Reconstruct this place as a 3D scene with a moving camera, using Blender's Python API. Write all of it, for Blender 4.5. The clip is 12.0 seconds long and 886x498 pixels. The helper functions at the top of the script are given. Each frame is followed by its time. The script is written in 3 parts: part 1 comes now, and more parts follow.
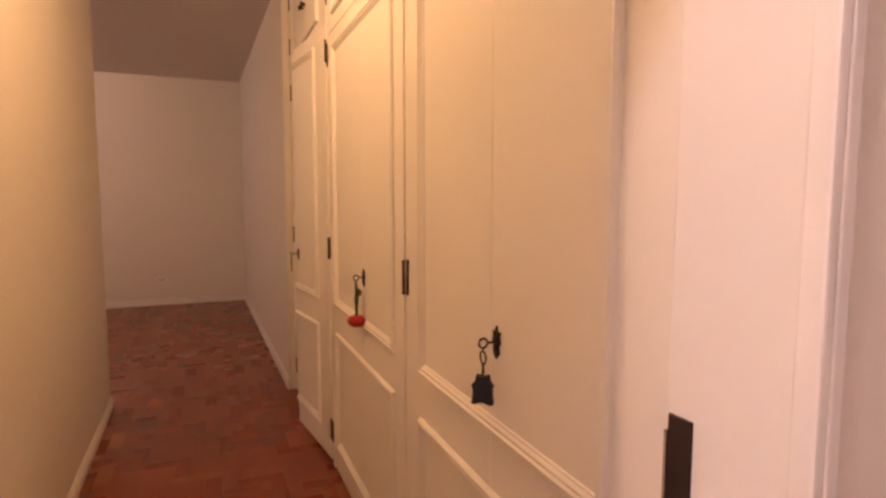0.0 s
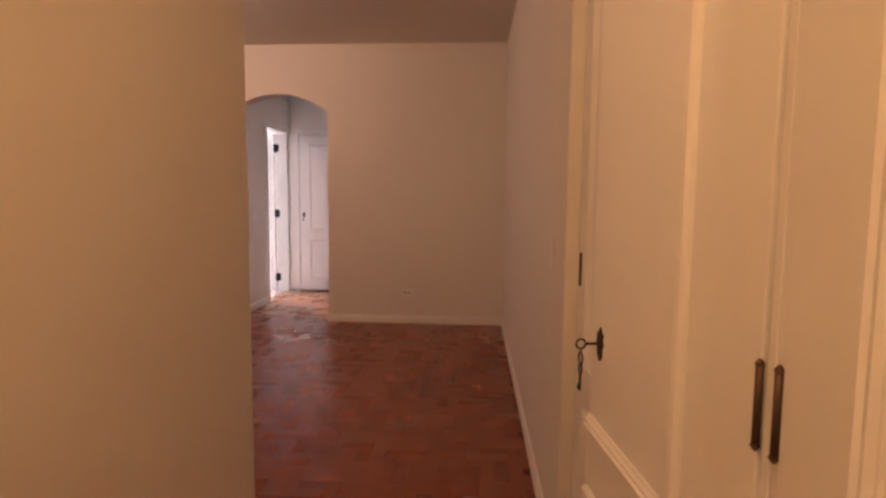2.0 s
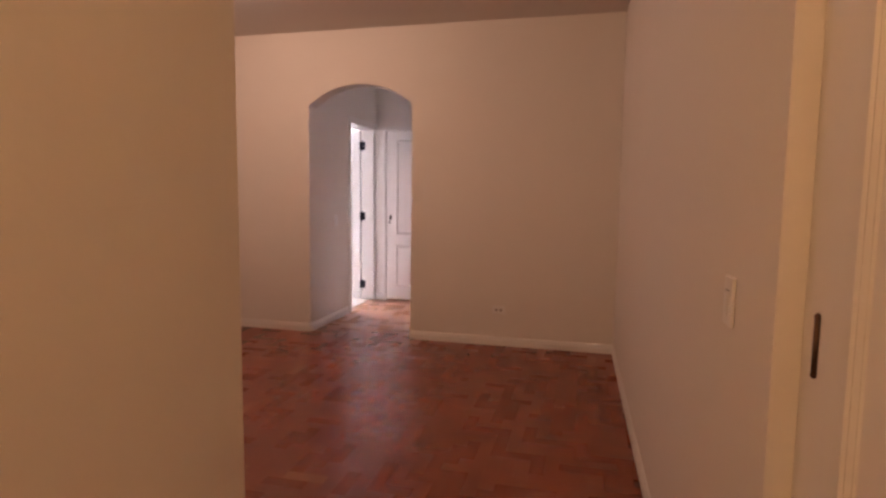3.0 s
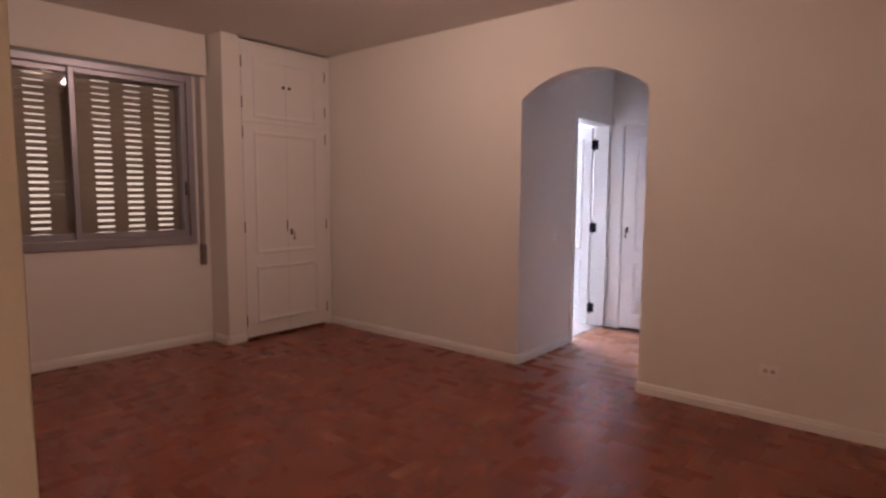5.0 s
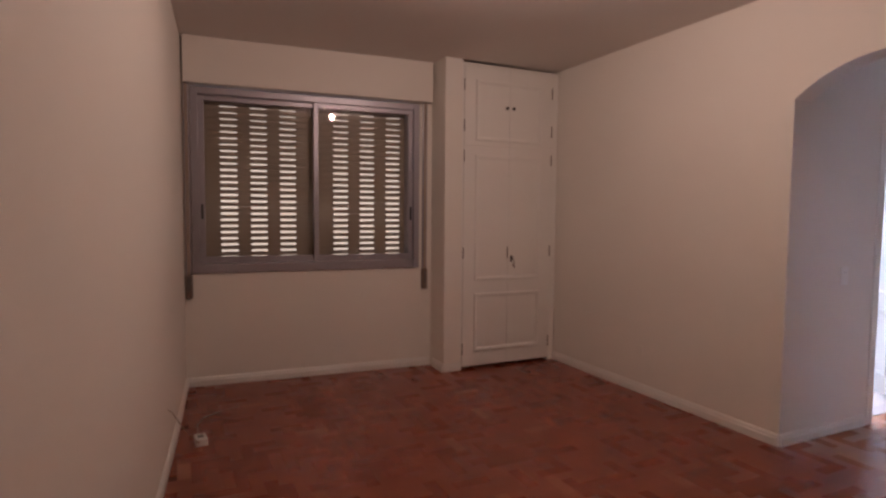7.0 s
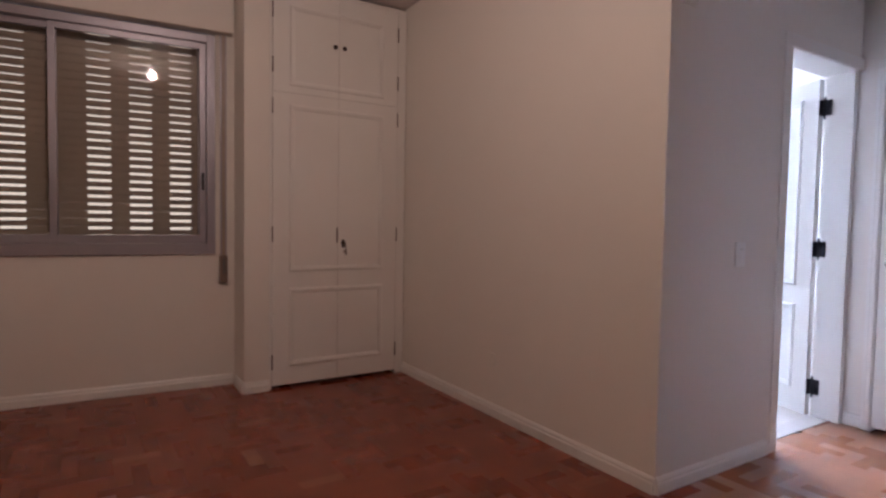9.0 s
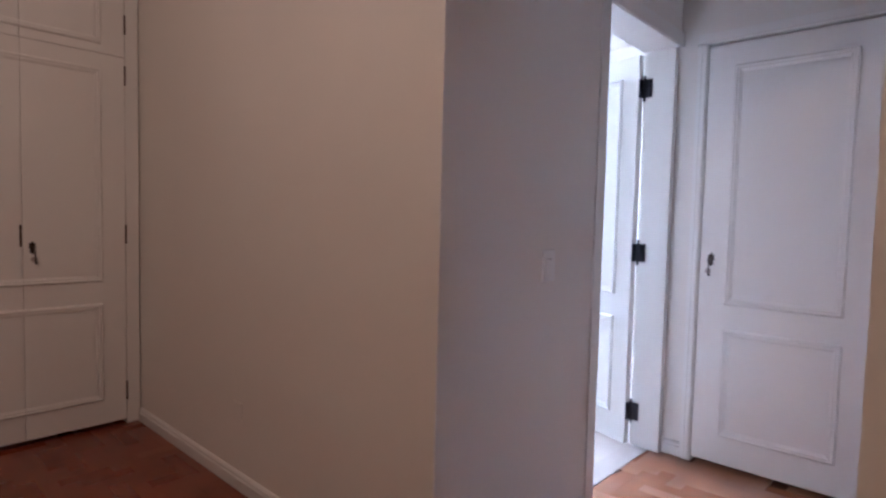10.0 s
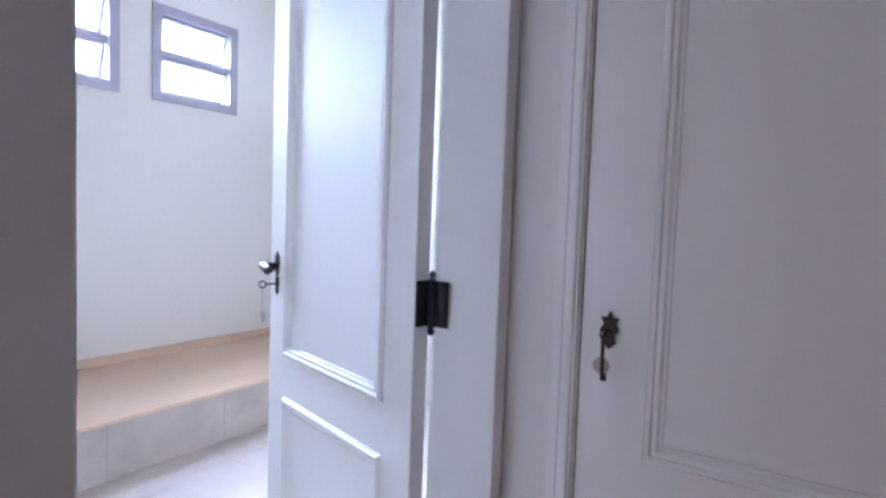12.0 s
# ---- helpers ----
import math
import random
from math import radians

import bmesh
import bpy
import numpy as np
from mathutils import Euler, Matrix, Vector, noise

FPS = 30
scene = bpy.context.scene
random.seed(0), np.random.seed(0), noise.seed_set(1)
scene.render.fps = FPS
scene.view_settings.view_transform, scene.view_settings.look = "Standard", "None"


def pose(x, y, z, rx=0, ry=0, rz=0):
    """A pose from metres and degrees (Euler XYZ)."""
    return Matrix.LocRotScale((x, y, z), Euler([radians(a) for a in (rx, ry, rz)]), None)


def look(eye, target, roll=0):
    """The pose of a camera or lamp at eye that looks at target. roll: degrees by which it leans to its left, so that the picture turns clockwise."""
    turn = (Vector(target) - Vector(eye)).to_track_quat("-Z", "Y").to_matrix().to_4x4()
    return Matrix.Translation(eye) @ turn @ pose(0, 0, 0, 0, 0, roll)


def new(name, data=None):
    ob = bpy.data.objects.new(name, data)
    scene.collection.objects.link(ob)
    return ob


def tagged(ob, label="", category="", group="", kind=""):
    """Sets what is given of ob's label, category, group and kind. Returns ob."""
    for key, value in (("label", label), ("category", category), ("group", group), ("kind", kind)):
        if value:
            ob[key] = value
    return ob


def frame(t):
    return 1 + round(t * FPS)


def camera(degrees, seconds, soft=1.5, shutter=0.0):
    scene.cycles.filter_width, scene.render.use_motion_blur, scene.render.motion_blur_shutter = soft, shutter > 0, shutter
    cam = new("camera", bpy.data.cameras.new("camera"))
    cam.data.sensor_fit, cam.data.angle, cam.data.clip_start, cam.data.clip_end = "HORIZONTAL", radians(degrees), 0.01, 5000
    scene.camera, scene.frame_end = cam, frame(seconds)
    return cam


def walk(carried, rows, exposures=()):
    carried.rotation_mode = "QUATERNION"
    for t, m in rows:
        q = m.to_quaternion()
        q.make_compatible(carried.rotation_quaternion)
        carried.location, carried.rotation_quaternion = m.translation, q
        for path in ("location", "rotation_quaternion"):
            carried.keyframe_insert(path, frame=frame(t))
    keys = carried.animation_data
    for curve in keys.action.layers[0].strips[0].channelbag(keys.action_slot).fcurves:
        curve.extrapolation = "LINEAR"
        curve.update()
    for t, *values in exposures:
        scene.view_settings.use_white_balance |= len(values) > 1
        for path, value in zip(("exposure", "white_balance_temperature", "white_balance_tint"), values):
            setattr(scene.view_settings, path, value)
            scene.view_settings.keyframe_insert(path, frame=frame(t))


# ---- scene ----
cam = camera(75.92, 12.0, 2.6)
PATH = [
    (0, (0.250, 0.159, 1.346), (1.018, 1.997, 1.167), 0.07),
    (0.5, (0.324, 0.653, 1.356), (0.865, 2.570, 1.174), 0.14),
    (1, (0.419, 1.203, 1.360), (0.701, 3.174, 1.175), 0.23),
    (1.5, (0.437, 1.788, 1.353), (0.514, 3.777, 1.159), 0.35),
    (2, (0.486, 2.280, 1.334), (0.348, 4.266, 1.142), 0.50),
    (2.5, (0.454, 2.732, 1.334), (0.142, 4.699, 1.144), 0.75),
    (4.3, (0.408, 3.778, 1.367), (-0.594, 5.499, 1.179), 0.22),
    (4.5, (0.376, 3.887, 1.380), (-0.714, 5.553, 1.192), 0.34),
    (5, (0.333, 4.091, 1.405), (-0.932, 5.628, 1.212), 0.34),
    (5.5, (0.338, 4.215, 1.408), (-1.107, 5.586, 1.224), 0.35),
    (6, (0.338, 4.278, 1.431), (-1.270, 5.453, 1.251), 0.32),
    (6.5, (0.270, 4.431, 1.456), (-1.456, 5.429, 1.297), 0.43),
    (6.7, (0.211, 4.489, 1.460), (-1.551, 5.423, 1.315), 0.47),
    (8.3, (-0.202, 5.606, 1.235), (-2.078, 6.295, 1.149), 0.40),
    (8.5, (-0.290, 5.694, 1.217), (-2.139, 6.451, 1.128), 0.59),
    (9, (-0.543, 5.922, 1.188), (-2.234, 6.987, 1.093), 0.96),
    (9.5, (-0.753, 6.349, 1.192), (-2.290, 7.625, 1.101), 1.12),
    (10, (-0.982, 6.829, 1.223), (-2.339, 8.294, 1.111), 1.37),
    (10.5, (-1.123, 7.389, 1.188), (-2.388, 8.937, 1.119), 1.61),
    (11, (-1.326, 7.879, 1.217), (-2.459, 9.524, 1.125), 1.52),
    (11.5, (-1.486, 8.384, 1.248), (-2.583, 10.053, 1.132), 1.76),
    (12, (-1.618, 8.809, 1.238), (-2.723, 10.473, 1.126), 1.99),
]
EXPOSURES = [(0.0, 0.36, 7050, 42), (0.5, 0.19, 7300, 44), (1.0, 0.10, 7350, 44), (2.5, 0.24, 7280, 45), (4.5, 0.08, 6200, 40), (6.0, 0.07, 5850, 34), (8.5, 0.0, 5680, 31),
             (9.5, -0.03, 5420, 28), (10.5, -0.08, 5400, 28), (11.5, -0.04, 5380, 28), (12.0, -0.66, 5400, 29)]
walk(cam, [(t, look(eye, aim, roll)) for t, eye, aim, roll in PATH], EXPOSURES)

# ---- world, sun and lamps' strengths ----
world = bpy.data.worlds.new("world")
scene.world = world
world.use_nodes = True
wn = world.node_tree.nodes
sky = wn.new("ShaderNodeTexSky")
sky.sky_type, sky.sun_disc = "NISHITA", False
sky.sun_elevation, sky.sun_rotation = radians(48), radians(90)
wn["Background"].inputs["Strength"].default_value = 0.15
world.node_tree.links.new(sky.outputs[0], wn["Background"].inputs["Color"])
sun = new("sun", bpy.data.lights.new("sun", "SUN"))
sun.data.energy, sun.data.angle, sun.data.color = 3.0, radians(0.5), (1.0, 0.96, 0.9)
sun.matrix_basis = look((40, 6, 45), (0, 6, 0))

ROOM_BULB, ROOM_TINT = 835.0, (1.0, 0.75, 0.50)
HALL_BULB, HALL_TINT = 605.0, (1.0, 0.66, 0.28)
ENTRY_FILL, ENTRY_TINT = 1080.0, (0.95, 0.83, 0.77)
SKYLIGHT = 1850.0
CEIL = 2.82


# ---- materials ----
def material(name, colour, rough=0.5, metal=0.0, vary=0.06, scale=6.0, bump=0.0, bump_scale=60.0, spec=0.5, coat=0.0):
    """Painted or plain surface: broad tone drift, fine speckle and relief."""
    m = bpy.data.materials.new(name)
    m.use_nodes = True
    n, l = m.node_tree.nodes, m.node_tree.links
    b = n["Principled BSDF"]
    co = n.new("ShaderNodeTexCoord")
    broad, fine = n.new("ShaderNodeTexNoise"), n.new("ShaderNodeTexNoise")
    broad.inputs["Scale"].default_value, broad.inputs["Detail"].default_value = scale * 0.2, 4
    fine.inputs["Scale"].default_value, fine.inputs["Detail"].default_value = bump_scale, 6
    for t in (broad, fine):
        l.new(co.outputs["Object"], t.inputs["Vector"])
    mix = n.new("ShaderNodeMix")
    mix.data_type = "RGBA"
    mix.inputs[6].default_value = (*[c * (1 - vary) for c in colour], 1)
    mix.inputs[7].default_value = (*[min(1, c * (1 + vary)) for c in colour], 1)
    add = n.new("ShaderNodeMath")
    add.operation = "MULTIPLY_ADD"
    add.inputs[1].default_value = 0.3
    l.new(fine.outputs["Fac"], add.inputs[0])
    l.new(broad.outputs["Fac"], add.inputs[2])
    sub = n.new("ShaderNodeMath")
    sub.operation, sub.inputs[1].default_value = "SUBTRACT", 0.15
    l.new(add.outputs[0], sub.inputs[0])
    l.new(sub.outputs[0], mix.inputs[0])
    l.new(mix.outputs[2], b.inputs["Base Color"])
    rmap = n.new("ShaderNodeMapRange")
    rmap.inputs[3].default_value, rmap.inputs[4].default_value = rough * 0.85, min(1, rough * 1.15)
    l.new(broad.outputs["Fac"], rmap.inputs[0])
    l.new(rmap.outputs[0], b.inputs["Roughness"])
    b.inputs["Metallic"].default_value = metal
    b.inputs["Specular IOR Level"].default_value = spec
    b.inputs["Coat Weight"].default_value = coat
    if bump:
        bp = n.new("ShaderNodeBump")
        bp.inputs["Strength"].default_value, bp.inputs["Distance"].default_value = bump, 0.004
        l.new(fine.outputs["Fac"], bp.inputs["Height"])
        l.new(bp.outputs[0], b.inputs["Normal"])
    return m


RED_TONES = (0.216, 0.0485, 0.0205), (0.220, 0.0495, 0.021), (0.226, 0.0515, 0.022), (0.238, 0.056, 0.025), (0.330, 0.135, 0.072)
# tan for the passage: bathroom daylight on the parquet, put into the tones
DAYLIT_TONES = (0.26, 0.098, 0.044), (0.285, 0.112, 0.051), (0.30, 0.125, 0.060), (0.33, 0.142, 0.070), (0.38, 0.19, 0.10)


def wood_block(name, per_object, tones=RED_TONES):
    """Varnished hardwood: one tone and gloss a block, grain along the block."""
    m = bpy.data.materials.new(name)
    m.use_nodes = True
    n, l = m.node_tree.nodes, m.node_tree.links
    b = n["Principled BSDF"]
    if per_object:
        rnd = n.new("ShaderNodeObjectInfo").outputs["Random"]
    else:
        rnd = n.new("ShaderNodeNewGeometry").outputs["Random Per Island"]
    ramp = n.new("ShaderNodeValToRGB")
    e = ramp.color_ramp.elements
    e[0].position, e[0].color = 0.0, (*tones[0], 1)
    e[1].position, e[1].color = 1.0, (*tones[4], 1)
    for p, c in zip((0.40, 0.85, 0.96), tones[1:4]):
        ramp.color_ramp.elements.new(p).color = (*c, 1)
    l.new(rnd, ramp.inputs[0])
    place = n.new("ShaderNodeNewGeometry")
    stain = n.new("ShaderNodeTexNoise")
    stain.inputs["Scale"].default_value, stain.inputs["Detail"].default_value = 5.0, 3.0
    l.new(place.outputs["Position"], stain.inputs["Vector"])
    worn = n.new("ShaderNodeMapRange")
    worn.inputs[1].default_value, worn.inputs[2].default_value = 0.3, 0.7
    worn.inputs[3].default_value, worn.inputs[4].default_value = 0.86, 1.16
    l.new(stain.outputs["Fac"], worn.inputs[0])
    uv = n.new("ShaderNodeUVMap")
    uv.uv_map = "grain"
    off = n.new("ShaderNodeVectorMath")
    off.operation = "MULTIPLY_ADD"
    off.inputs[1].default_value = (3.7, 5.3, 1.1)
    l.new(rnd, off.inputs[0])
    l.new(uv.outputs[0], off.inputs[2])
    stretch = n.new("ShaderNodeVectorMath")
    stretch.operation = "MULTIPLY"
    stretch.inputs[1].default_value = (4, 26, 1)
    l.new(off.outputs[0], stretch.inputs[0])
    grain = n.new("ShaderNodeTexNoise")
    grain.inputs["Scale"].default_value, grain.inputs["Detail"].default_value = 1.0, 1.5
    l.new(stretch.outputs[0], grain.inputs["Vector"])
    gm = n.new("ShaderNodeMapRange")
    gm.inputs[1].default_value, gm.inputs[2].default_value = 0.25, 0.75
    gm.inputs[3].default_value, gm.inputs[4].default_value = 0.98, 1.02
    l.new(grain.outputs["Fac"], gm.inputs[0])
    mul = n.new("ShaderNodeVectorMath")
    mul.operation = "SCALE"
    l.new(ramp.outputs[0], mul.inputs[0])
    both = n.new("ShaderNodeMath")
    both.operation = "MULTIPLY"
    l.new(gm.outputs[0], both.inputs[0])
    l.new(worn.outputs[0], both.inputs[1])
    l.new(both.outputs[0], mul.inputs["Scale"])
    l.new(mul.outputs[0], b.inputs["Base Color"])
    ad = n.new("ShaderNodeMath")
    ad.operation, ad.inputs[1].default_value, ad.inputs[2].default_value = "MULTIPLY_ADD", 0.04, 0.26
    l.new(rnd, ad.inputs[0])
    l.new(ad.outputs[0], b.inputs["Roughness"])
    return m


def glow(name, colour, strength, sampling="FRONT"):
    m = bpy.data.materials.new(name)
    m.use_nodes = True
    n = m.node_tree.nodes
    e = n.new("ShaderNodeEmission")
    e.inputs[0].default_value, e.inputs[1].default_value = (*colour, 1), strength
    m.node_tree.links.new(e.outputs[0], n["Material Output"].inputs[0])
    m.cycles.emission_sampling = sampling
    return m


def pane_glass(name, tint=(1, 1, 1), frost=0.0, milky=0.0):
    """Thin window glass: clear through, mirror by Fresnel."""
    m = bpy.data.materials.new(name)
    m.use_nodes = True
    n, l = m.node_tree.nodes, m.node_tree.links
    clear, gloss, mix, f = (n.new("ShaderNode" + k) for k in ("BsdfTransparent", "BsdfGlossy", "MixShader", "Fresnel"))
    clear.inputs[0].default_value = (*tint, 1)
    gloss.inputs["Roughness"].default_value = frost
    f.inputs[0].default_value = 1.5
    if milky:
        haze, thin = n.new("ShaderNodeBsdfTranslucent"), n.new("ShaderNodeMixShader")
        thin.inputs[0].default_value = milky
        l.new(clear.outputs[0], thin.inputs[1])
        l.new(haze.outputs[0], thin.inputs[2])
        clear = thin
    l.new(f.outputs[0], mix.inputs[0])
    l.new(clear.outputs[0], mix.inputs[1])
    l.new(gloss.outputs[0], mix.inputs[2])
    l.new(mix.outputs[0], n["Material Output"].inputs[0])
    return m


WALL = material("wall_paint", (0.76, 0.72, 0.66), 0.62, vary=0.03, scale=4, bump=0.12, bump_scale=90, spec=0.3)
BATHWALL = material("bathroom_wall_paint", (0.70, 0.665, 0.59), 0.5, vary=0.02, bump=0.08, bump_scale=90)
CEILING = material("ceiling_paint", (0.74, 0.70, 0.66), 0.8, vary=0.03, bump=0.15, bump_scale=70, spec=0.2)
ENAMEL = material("white_enamel", (0.78, 0.76, 0.72), 0.55, vary=0.025, scale=5, bump=0.05, bump_scale=35, spec=0.3)
TRIM = material("trim_enamel", (0.77, 0.75, 0.71), 0.38, vary=0.03, bump=0.06, bump_scale=40)
BRONZE = material("dark_bronze", (0.050, 0.034, 0.030), 0.52, 0.7, vary=0.35, scale=60, bump=0.1, bump_scale=200)
HINGE = material("brown_hinge", (0.10, 0.055, 0.038), 0.45, 0.6, vary=0.3, scale=60)
IRON = material("black_iron", (0.03, 0.03, 0.038), 0.4, 0.7, vary=0.25, scale=50)
ALU = material("window_aluminium", (0.34, 0.32, 0.35), 0.42, 0.7, vary=0.06, scale=12)
SHUTTER = material("shutter_slat_plastic", (0.30, 0.235, 0.17), 0.5, vary=0.12, scale=20)
WINDER = material("winder_plastic", (0.17, 0.12, 0.095), 0.5, vary=0.1, scale=40)
STRAP = material("strap_webbing", (0.33, 0.26, 0.20), 0.8, vary=0.2, scale=80, bump=0.3, bump_scale=400)
PLATE = material("white_plastic", (0.80, 0.785, 0.75), 0.35, vary=0.02)
SLOT = material("dark_plastic", (0.12, 0.11, 0.10), 0.5)
STONE = material("grey_beige_porcelain", (0.40, 0.34, 0.29), 0.35, vary=0.34, scale=14, bump=0.03, bump_scale=14)
PALE = material("pale_beige_tile", (0.47, 0.405, 0.345), 0.35, vary=0.28, scale=12, bump=0.03, bump_scale=12)
DECK = material("tan_stone", (0.57, 0.399, 0.262), 0.3, vary=0.07, scale=16, bump=0.02, bump_scale=30)
GROUT = material("grout", (0.50, 0.44, 0.38), 0.9, bump=0.2, bump_scale=200)
SUBFLOOR = material("dark_joint", (0.10, 0.028, 0.014), 0.9, vary=0.2)
CONCRETE = material("outdoor_ground", (0.30, 0.29, 0.27), 0.9, vary=0.15, scale=2)
CABLE = material("white_cable", (0.55, 0.50, 0.44), 0.5)
NAVY = material("navy_felt", (0.018, 0.018, 0.035), 0.8, vary=0.2, scale=90)
RED = material("red_felt", (0.38, 0.012, 0.016), 0.7, vary=0.2, scale=90)
GREEN = material("green_felt", (0.035, 0.075, 0.035), 0.8, vary=0.2, scale=90)
TAG = material("key_tag", (0.42, 0.36, 0.33), 0.5, vary=0.08, scale=90)
BRASS = material("worn_brass", (0.35, 0.22, 0.10), 0.4, 0.9, vary=0.2, scale=90)
CHROME = material("chrome", (0.7, 0.7, 0.7), 0.15, 1.0, vary=0.02)
GLASS = pane_glass("clear_glass")
FROST = pane_glass("bathroom_glass", (0.92, 0.96, 1.0), 0.1, 0.10)
GLOW_SHEET = glow("glowing_distance", (1.0, 0.84, 0.55), 0.85, "NONE")
BLOCK_ONE, BLOCK_MANY = wood_block("parquet_block", True), wood_block("parquet_blocks", False)
BLOCK_DAYLIT = wood_block("daylit_passage_blocks", False, DAYLIT_TONES)


# ---- mesh helpers ----
def thing(name, m, label, category, group="", kind=""):
    ob = new(name)
    ob.empty_display_size = 0.05
    ob.matrix_basis = m
    return tagged(ob, label, category, group, kind)


def mesh_of(bm, name, mat, smooth=False):
    me = bpy.data.meshes.new(name)
    bmesh.ops.recalc_face_normals(bm, faces=bm.faces)
    bm.to_mesh(me)
    bm.free()
    me.materials.append(mat)
    if smooth:
        for p in me.polygons:
            p.use_smooth = True
    return me


def part(name, bm, mat, parent=None, label="", smooth=False):
    ob = new(name, mesh_of(bm, name, mat, smooth))
    ob.parent = parent
    return tagged(ob, label)


def solid(name, bm, mat, label, category, kind="structure"):
    return tagged(part(name, bm, mat), label, category, kind=kind)


def box(x0, x1, y0, y1, z0, z1, bevel=0.0, bm=None):
    out = bm or bmesh.new()
    vs = [out.verts.new(p) for p in ((x0, y0, z0), (x1, y0, z0), (x1, y1, z0), (x0, y1, z0), (x0, y0, z1), (x1, y0, z1), (x1, y1, z1), (x0, y1, z1))]
    fs = [out.faces.new([vs[i] for i in f]) for f in ((0, 3, 2, 1), (4, 5, 6, 7), (0, 1, 5, 4), (1, 2, 6, 5), (2, 3, 7, 6), (3, 0, 4, 7))]
    if bevel:
        edges = list({e for f in fs for e in f.edges})
        bmesh.ops.bevel(out, geom=edges, offset=bevel, segments=2, affect="EDGES", profile=0.6)
    return out


def prism(poly, z0, z1, bm=None):
    """A wall of the plan outline poly."""
    out = bm or bmesh.new()
    lo, hi = [out.verts.new((x, y, z0)) for x, y in poly], [out.verts.new((x, y, z1)) for x, y in poly]
    out.faces.new(lo), out.faces.new(hi)
    for i in range(len(poly)):
        j = (i + 1) % len(poly)
        out.faces.new((lo[i], lo[j], hi[j], hi[i]))
    return out


def plate(outline, y0, y1, bm=None, at=(0, 0)):
    """An outline in x and z, extruded along y."""
    out = bm or bmesh.new()
    a = [out.verts.new((x + at[0], y0, z + at[1])) for x, z in outline]
    b = [out.verts.new((x + at[0], y1, z + at[1])) for x, z in outline]
    out.faces.new(a), out.faces.new(b)
    for i in range(len(a)):
        j = (i + 1) % len(a)
        out.faces.new((a[i], a[j], b[j], b[i]))
    return out


def tube(points, r, sides=8, bm=None, closed=False, radii=None):
    """A round bar along points."""
    out = bm or bmesh.new()
    pts = [Vector(p) for p in points]
    rings = []
    for i, p in enumerate(pts):
        if closed:
            d = pts[(i + 1) % len(pts)] - pts[i - 1]
        else:
            d = pts[min(i + 1, len(pts) - 1)] - pts[max(i - 1, 0)]
        q = d.to_track_quat("Z", "Y")
        rr = radii[i] if radii else r
        rings.append([out.verts.new(p + q @ Vector((rr * math.cos(a), rr * math.sin(a), 0))) for a in (2 * math.pi * k / sides for k in range(sides))])
    for i in range(len(rings) if closed else len(rings) - 1):
        a, b = rings[i], rings[(i + 1) % len(rings)]
        for k in range(sides):
            out.faces.new((a[k], a[(k + 1) % sides], b[(k + 1) % sides], b[k]))
    if not closed:
        out.faces.new(rings[0]), out.faces.new(rings[-1])
    return out


def lathe(profile, m=None, sides=20, bm=None):
    """A turned shape: profile of (radius, height) round z, laid by m."""
    out = bm or bmesh.new()
    m = m or Matrix()
    rings = [[out.verts.new(m @ Vector((r * math.cos(a), r * math.sin(a), h))) for a in (2 * math.pi * k / sides for k in range(sides))] for r, h in profile]
    for a, b in zip(rings, rings[1:]):
        for k in range(sides):
            out.faces.new((a[k], a[(k + 1) % sides], b[(k + 1) % sides], b[k]))
    out.faces.new(rings[0]), out.faces.new(rings[-1])
    return out


BEAD = [(0, 0), (0.002, 0.007), (0.007, 0.0125), (0.013, 0.0125), (0.017, 0.008), (0.024, 0.0095), (0.030, 0.004), (0.034, 0.0035), (0.036, 0)]


def moulding(x0, x1, z0, z1, y, free=None, bm=None, scale=1.0):
    """A raised bead round a panel on a face at y that looks to -y; free: the side ('l' or 'r') left out."""
    out = bm or bmesh.new()
    loops = []
    for d, h in BEAD:
        d, h = d * scale, h * scale
        a, b = x0 + (0 if free == "l" else d), x1 - (0 if free == "r" else d)
        c = [(a, z0 + d), (b, z0 + d), (b, z1 - d), (a, z1 - d)]
        if free == "r":
            c = [(b, z1 - d), (a, z1 - d), (a, z0 + d), (b, z0 + d)]
        loops.append([out.verts.new((x, y - h, z)) for x, z in c])
    for p, q in zip(loops, loops[1:]):
        for i in range(4 if not free else 3):
            j = (i + 1) % 4
            out.faces.new((p[i], p[j], q[j], q[i]))
    if free:
        out.faces.new([l[0] for l in loops]), out.faces.new([l[3] for l in loops])
    return out


SKIRT = [(0, 0), (0.016, 0), (0.016, 0.045), (0.011, 0.052), (0.012, 0.060), (0.006, 0.070), (0, 0.072)]


def skirting(p0, p1, tall=1.06, label="white painted wooden baseboard along the wall"):
    """A baseboard from p0 to p1; it stands out to the left of that way."""
    a, b = Vector((*p0, 0)), Vector((*p1, 0))
    side = Vector((-(b - a).y, (b - a).x, 0)).normalized()
    bm = bmesh.new()
    ends = [[bm.verts.new(p + side * d + Vector((0, 0, h * tall + 0.001))) for d, h in SKIRT] for p in (a, b)]
    bm.faces.new(ends[0]), bm.faces.new(ends[1])
    for i in range(len(SKIRT)):
        j = (i + 1) % len(SKIRT)
        bm.faces.new((ends[0][i], ends[0][j], ends[1][j], ends[1][i]))
    return solid("baseboard", bm, TRIM, label, "baseboard")


